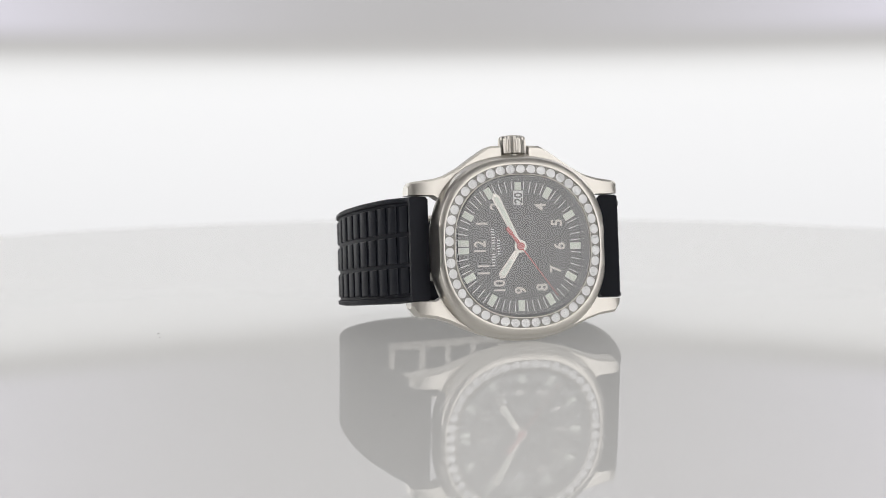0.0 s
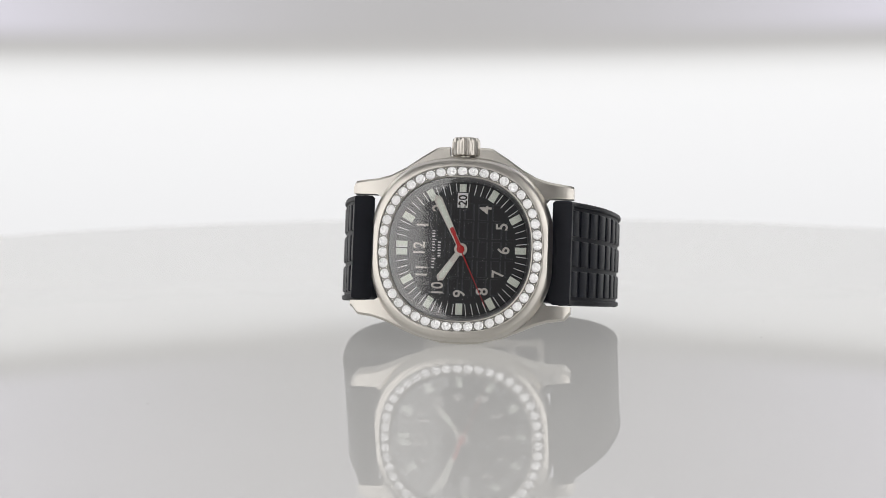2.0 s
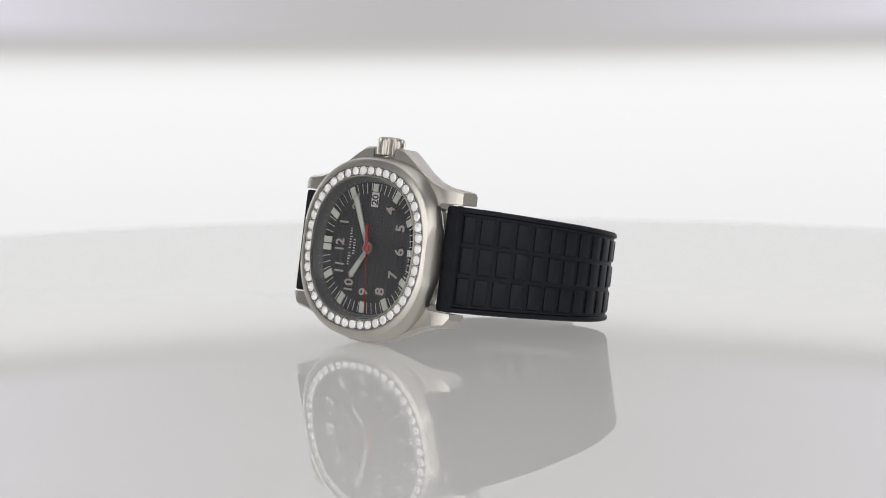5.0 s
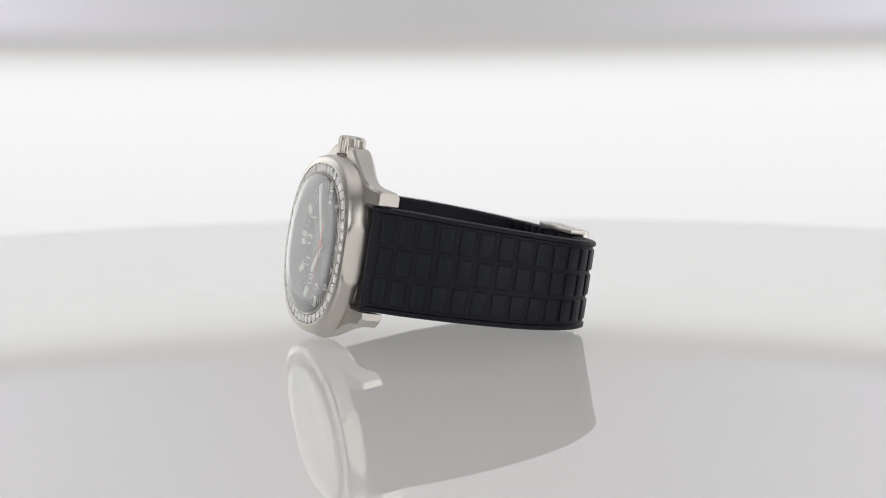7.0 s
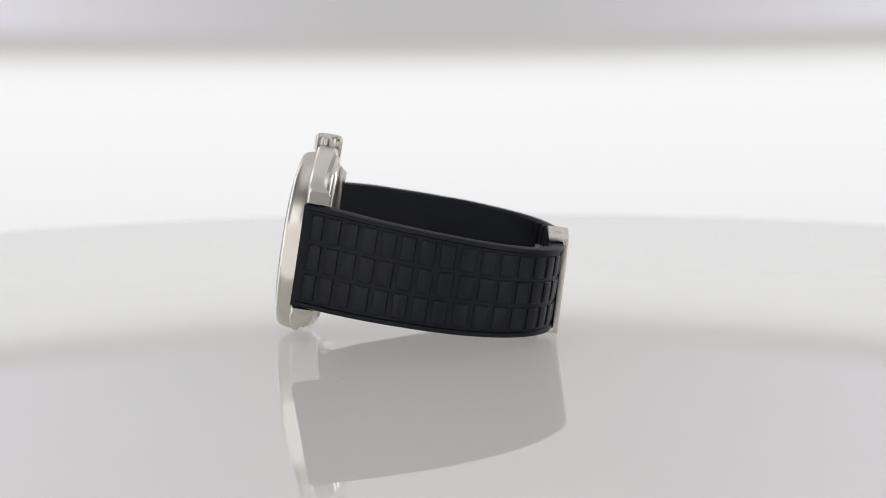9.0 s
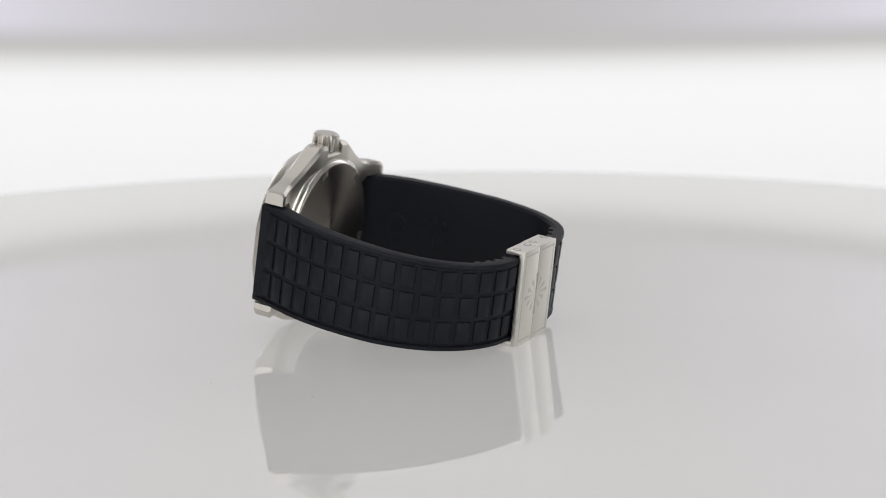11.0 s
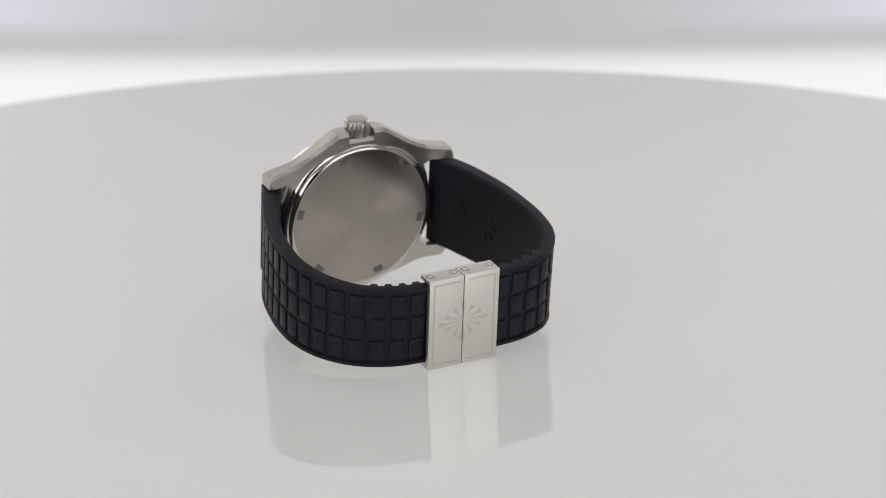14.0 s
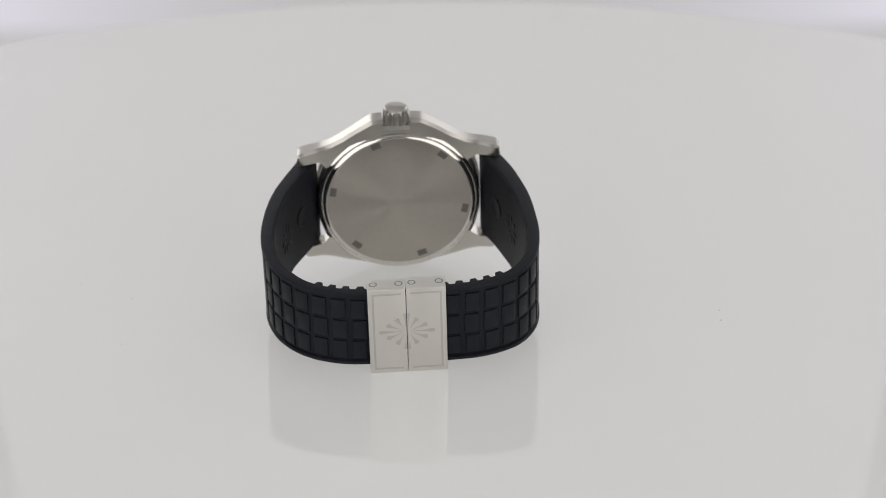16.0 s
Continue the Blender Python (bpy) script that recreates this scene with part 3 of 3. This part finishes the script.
def half_width(s, sign=1):
    if sign < 0:
        return lerp_table(s, ((0, 10.2), (10, 10.4), (30, 9.95), (50, 8.9), (70, 8.55)))
    return lerp_table(s, ((0, 10.15), (8, 10.1), (30, 9.5), (50, 8.75), (70, 8.55)))


def strap_thick(s):
    return lerp_table(s, ((0, 2.0), (5, 1.85), (25, 1.45), (50, 1.25), (70, 1.2)))


def build_strap(watch, sign, label):
    tr = Track(sign)
    total = tr.s[-1]
    bm = bmesh.new()
    rows = []
    for i in range(91):
        s = total * i / 90
        h, t = half_width(s, sign), strap_thick(s)
        o, rim, g = t, 0.55, 0.5  # outer face, rim width, depth of the panel behind the rim
        if s < 1.2:
            g = 0.0
        rows.append([tr.place(s, a, z) for a, z in ((-t + 0.5, h), (-t, h - 0.5), (-t, -h + 0.5), (-t + 0.5, -h), (o - 0.5, -h), (o - 0.1, -h + 0.18), (o, -h + 0.45), (o, -h + 0.9),
                                                    (o - g, -h + 1.15), (o - g, h - 1.15), (o, h - 0.9), (o, h - 0.45), (o - 0.1, h - 0.18), (o - 0.5, h))])
    loft(bm, rows)
    strap = mm_part("strap", bm, RUBBER, watch, label, 40)
    step, s = 3.85, 1.9
    while s + 3.0 < total:
        h = half_width(s + 1.5, sign) - 1.25
        cell = 2 * h / 3
        for r in range(3):
            z0, z1 = -h + cell * r + 0.42, -h + cell * (r + 1) - 0.42
            s0, s1 = s + 0.05 + (0.22 if r == 1 else 0), s + 2.85 + (0.22 if r == 1 else 0)
            bm = bmesh.new()
            layers = []
            for inset, out in ((0.0, -0.7), (0.0, -0.32), (0.1, -0.2), (0.34, -0.12)):
                ring = []
                for a, b in ((0, 0), (0.5, 0), (1, 0), (1, 1), (0.5, 1), (0, 1)):
                    ss = s0 + inset + (s1 - s0 - 2 * inset) * a
                    zz = z0 + inset + (z1 - z0 - 2 * inset) * b
                    ring.append(tr.place(min(ss, total), strap_thick(ss) + out, zz))
                layers.append(ring)
            rows = [[bm.verts.new(p) for p in ring] for ring in layers]
            for a, b in zip(rows, rows[1:]):
                for i in range(6):
                    bm.faces.new((a[i], a[(i + 1) % 6], b[(i + 1) % 6], b[i]))
            q = rows[-1]
            bm.faces.new((q[0], q[1], q[4], q[5]))
            bm.faces.new((q[1], q[2], q[3], q[4]))
            mm_part("pad", bm, PAD, strap, "", 30)
        s += step
    # sizing ribs on the inner face near the clasp
    s = total - 19.5
    while s < total - 6:
        bm = bmesh.new()
        t = strap_thick(s)
        h = half_width(s, sign)
        rows = [[tr.place(s + a, -t - d, z) for a, d in ((0, -0.3), (0.35, 0.75), (1.55, 0.75), (1.9, -0.3))] for z in (-h + 0.4, h - 0.25)]
        loft(bm, rows)
        mm_part("rib", bm, RUBBER, strap, "", 0)
        s += 3.0
    # embossed flower on the inner face
    bm = bmesh.new()
    t = strap_thick(8.5)
    disc = [(8.5 + 2.3 * math.cos(2 * math.pi * j / 28), 0.5 + 2.3 * math.sin(2 * math.pi * j / 28)) for j in range(28)]
    loft(bm, [[tr.place(8.5 + (q - 8.5) * k, -t - d, 0.5 + (z - 0.5) * k) for q, z in disc] for k, d in ((1, -0.1), (1, 0.1), (0.92, 0.16), (0.84, 0.08), (0.8, 0.06))])
    mm_part("embossed_disc", bm, PAD, strap, "", 30)
    for cs, rad in ((17.0, 4.0),):
        for i in range(8):
            a = 2 * math.pi * i / 8
            bm = bmesh.new()
            t = strap_thick(cs)
            ring = []
            for j in range(10):
                b = 2 * math.pi * j / 10
                u, v = rad * 0.62 + 1.05 * math.cos(b), 0.5 * math.sin(b)
                ring.append((cs + u * math.cos(a) - v * math.sin(a), u * math.sin(a) + v * math.cos(a)))
            loft(bm, [[tr.place(q, -t + 0.1, z) for q, z in ring], [tr.place(q, -t - 0.12, z) for q, z in ring]])
            mm_part("embossed_petal", bm, PAD, strap, "", 30)
    return strap


def build_clasp(watch):
    clasp = tagged(new("clasp"), "polished steel folding clasp in two halves", "")
    clasp.parent = watch
    lean = pose(0, 53.75, 0.25, 2.0)
    for x0, x1, top in ((-6.95, 0.95, 9.75), (1.03, 8.6, 9.65)):
        bm = bmesh.new()
        box(bm, (x0, -0.75, -9.9), (x1, 0.45, top), 0.22)
        for z0, z1 in ((-9.9, -8.8), (top - 0.9, top)):
            sub = bmesh.new()
            box(sub, (x0, -3.7, z0), (x1, -0.2, z1), 0.2)
            me = bpy.data.meshes.new("flange")
            sub.to_mesh(me)
            sub.free()
            bm.from_mesh(me)
            bpy.data.meshes.remove(me)
        for v in bm.verts:
            v.co = lean @ v.co
        half = mm_part("cover", bm, PLATE, clasp, "pale satin steel clasp cover")
        for px in (x0 + 1.25, x1 - 1.25):
            bm = bmesh.new()
            rows = [[(px + r * math.cos(2 * math.pi * i / 20), -1.9 + r * math.sin(2 * math.pi * i / 20), z) for i in range(20)]
                    for r, z in ((0.62, top - 0.3), (0.62, top + 0.02), (0.5, top + 0.03), (0.46, top - 0.05), (0.42, top + 0.05), (0.2, top + 0.07))]
            loft(bm, rows)
            for v in bm.verts:
                v.co = lean @ v.co
            mm_part("pin", bm, PLATE, half, "steel hinge pin", 30)
            # flat dark ring paints the shade of the gap round the pin
            bm = bmesh.new()
            rows = [[(px + r * math.cos(2 * math.pi * i / 20), -1.9 + r * math.sin(2 * math.pi * i / 20), z) for i in range(20)] for r, z in ((0.82, top - 0.2), (0.82, top + 0.012), (0.6, top + 0.012), (0.6, top - 0.2))]
            loft(bm, rows, loop=True)
            for v in bm.verts:
                v.co = lean @ v.co
            mm_part("pin_gap_shade", bm, RECESS, half, "", 30)
        bm = bmesh.new()  # engraved border
        i = 0.85
        for lo, hi in (((x0 + i, -9.9 + i), (x1 - i, -9.9 + i + 0.4)), ((x0 + i, top - i - 0.4), (x1 - i, top - i)),
                       ((x0 + i if x0 < -1 else x1 - i - 0.4, -9.9 + i + 0.4), (x0 + i + 0.4 if x0 < -1 else x1 - i, top - i - 0.4))):
            box(bm, (lo[0], 0.44, lo[1]), (hi[0], 0.462, hi[1]))
        for v in bm.verts:
            v.co = lean @ v.co
        mm_part("engraved_border", bm, ETCH, half, "", 0)
        # plain petals of the engraved flower, each half carrying its own
        c = 0.99
        side = -1 if x0 < -1 else 1
        for a in (0, 22, 57, 86, -22, -57, -86):
            bm = bmesh.new()
            far, near, w = (5.5, 0.5, 0.62) if a == 0 else (4.3, 0.7, 0.4) if abs(a) == 86 else (4.25, 0.9, 0.7) if abs(a) == 22 else (3.6, 0.8, 0.75)
            ring = []
            for j in range(28):
                b = 2 * math.pi * j / 28
                u = (far + near) / 2 + (far - near) / 2 * math.cos(b)
                v = w * math.sin(b) * (0.13 + 1.6 * ((u - near) / (far - near)) ** 4)
                x = c + side * (0.12 + u * math.cos(radians(a)) - v * math.sin(radians(a)))
                ring.append((x, -0.2 + u * math.sin(radians(a)) + v * math.cos(radians(a))))
            slab(bm, ring, 0.43, 0.463)
            for v in bm.verts:
                v.co = lean @ v.co
            mm_part("engraved_petal", bm, ETCH, half, "", 0)
    # folding blade inside
    bm = bmesh.new()
    for z0, z1 in ((-4.4, -2.7), (2.7, 4.4)):
        box(bm, (-12.2, 48.3, z0), (11.2, 49.0, z1))
    for x0, x1 in ((-6.6, -5.2), (-0.6, 0.6), (5.0, 6.4)):
        box(bm, (x0, 48.4, -2.7), (x1, 48.9, 2.7))
    for x0, x1 in ((-13.6, -12.2), (11.2, 12.6)):
        box(bm, (x0, 47.9, -4.6), (x1, 49.9, 4.6))
    mm_part("folding_blade", bm, ETCH, clasp, "slotted inner folding blade of satin steel", 30)
    return clasp


# ---- the place ----
DUST_AT = [(-0.0581, -0.0095, 0.00015), (-0.0127, -0.1029, 0.00013), (0.0632, 0.0227, 0.00012), (-0.0574, -0.0143, 0.0001), (0.0677, 0.001, 0.00012), (0.081, -0.004, 0.0001)]
build_studio()
backdrop = build_backdrop()
turntable = build_turntable()
build_dust(turntable)
watch = tagged(new("wristwatch"), "steel wristwatch with diamond bezel and black rubber strap", "watch")
build_case(watch)
build_bezel(watch)
build_dial(watch)
HOUR, MINUTE, SECOND = build_pointers(watch)
build_strap(watch, 1, "black rubber strap half with raised pads")
build_strap(watch, -1, "black rubber strap half with raised pads")
build_clasp(watch)

# the watch on the turntable
X = Vector((0.96905, 0.24560, -0.02489)).normalized()
Y = Vector((-0.24632, 0.95535, -0.16320))
Y = (Y - X * Y.dot(X)).normalized()
Z = X.cross(Y)
SEAT = Matrix.Translation((0.01430, -0.02560, 0.01867)) @ Matrix((X, Y, Z)).transposed().to_4x4()


def spin(t):
    return pose(0, 0, 0, 0, 0, 2.726 - 12.0956 * t)


def motions():
    times = [float(t) for t in range(17)]
    walk(turntable, [(t, spin(t)) for t in times])
    walk(watch, [(t, spin(t) @ SEAT) for t in times])
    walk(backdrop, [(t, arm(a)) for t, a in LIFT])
    walk(HOUR, [(0, pose(0, 0, 0, 0, 180 - 55.3)), (16, pose(0, 0, 0, 0, 180 - 55.3 + 0.13))])
    walk(MINUTE, [(t, pose(0, 0, 0, 0, 180 + 63.7 + 0.1 * (t - 1.4))) for t in (0, 8, 16)])
    walk(SECOND, [(t, pose(0, 0, 0, 0, 53.0 + 6.0 * t)) for t in range(0, 17, 2)])


motions()
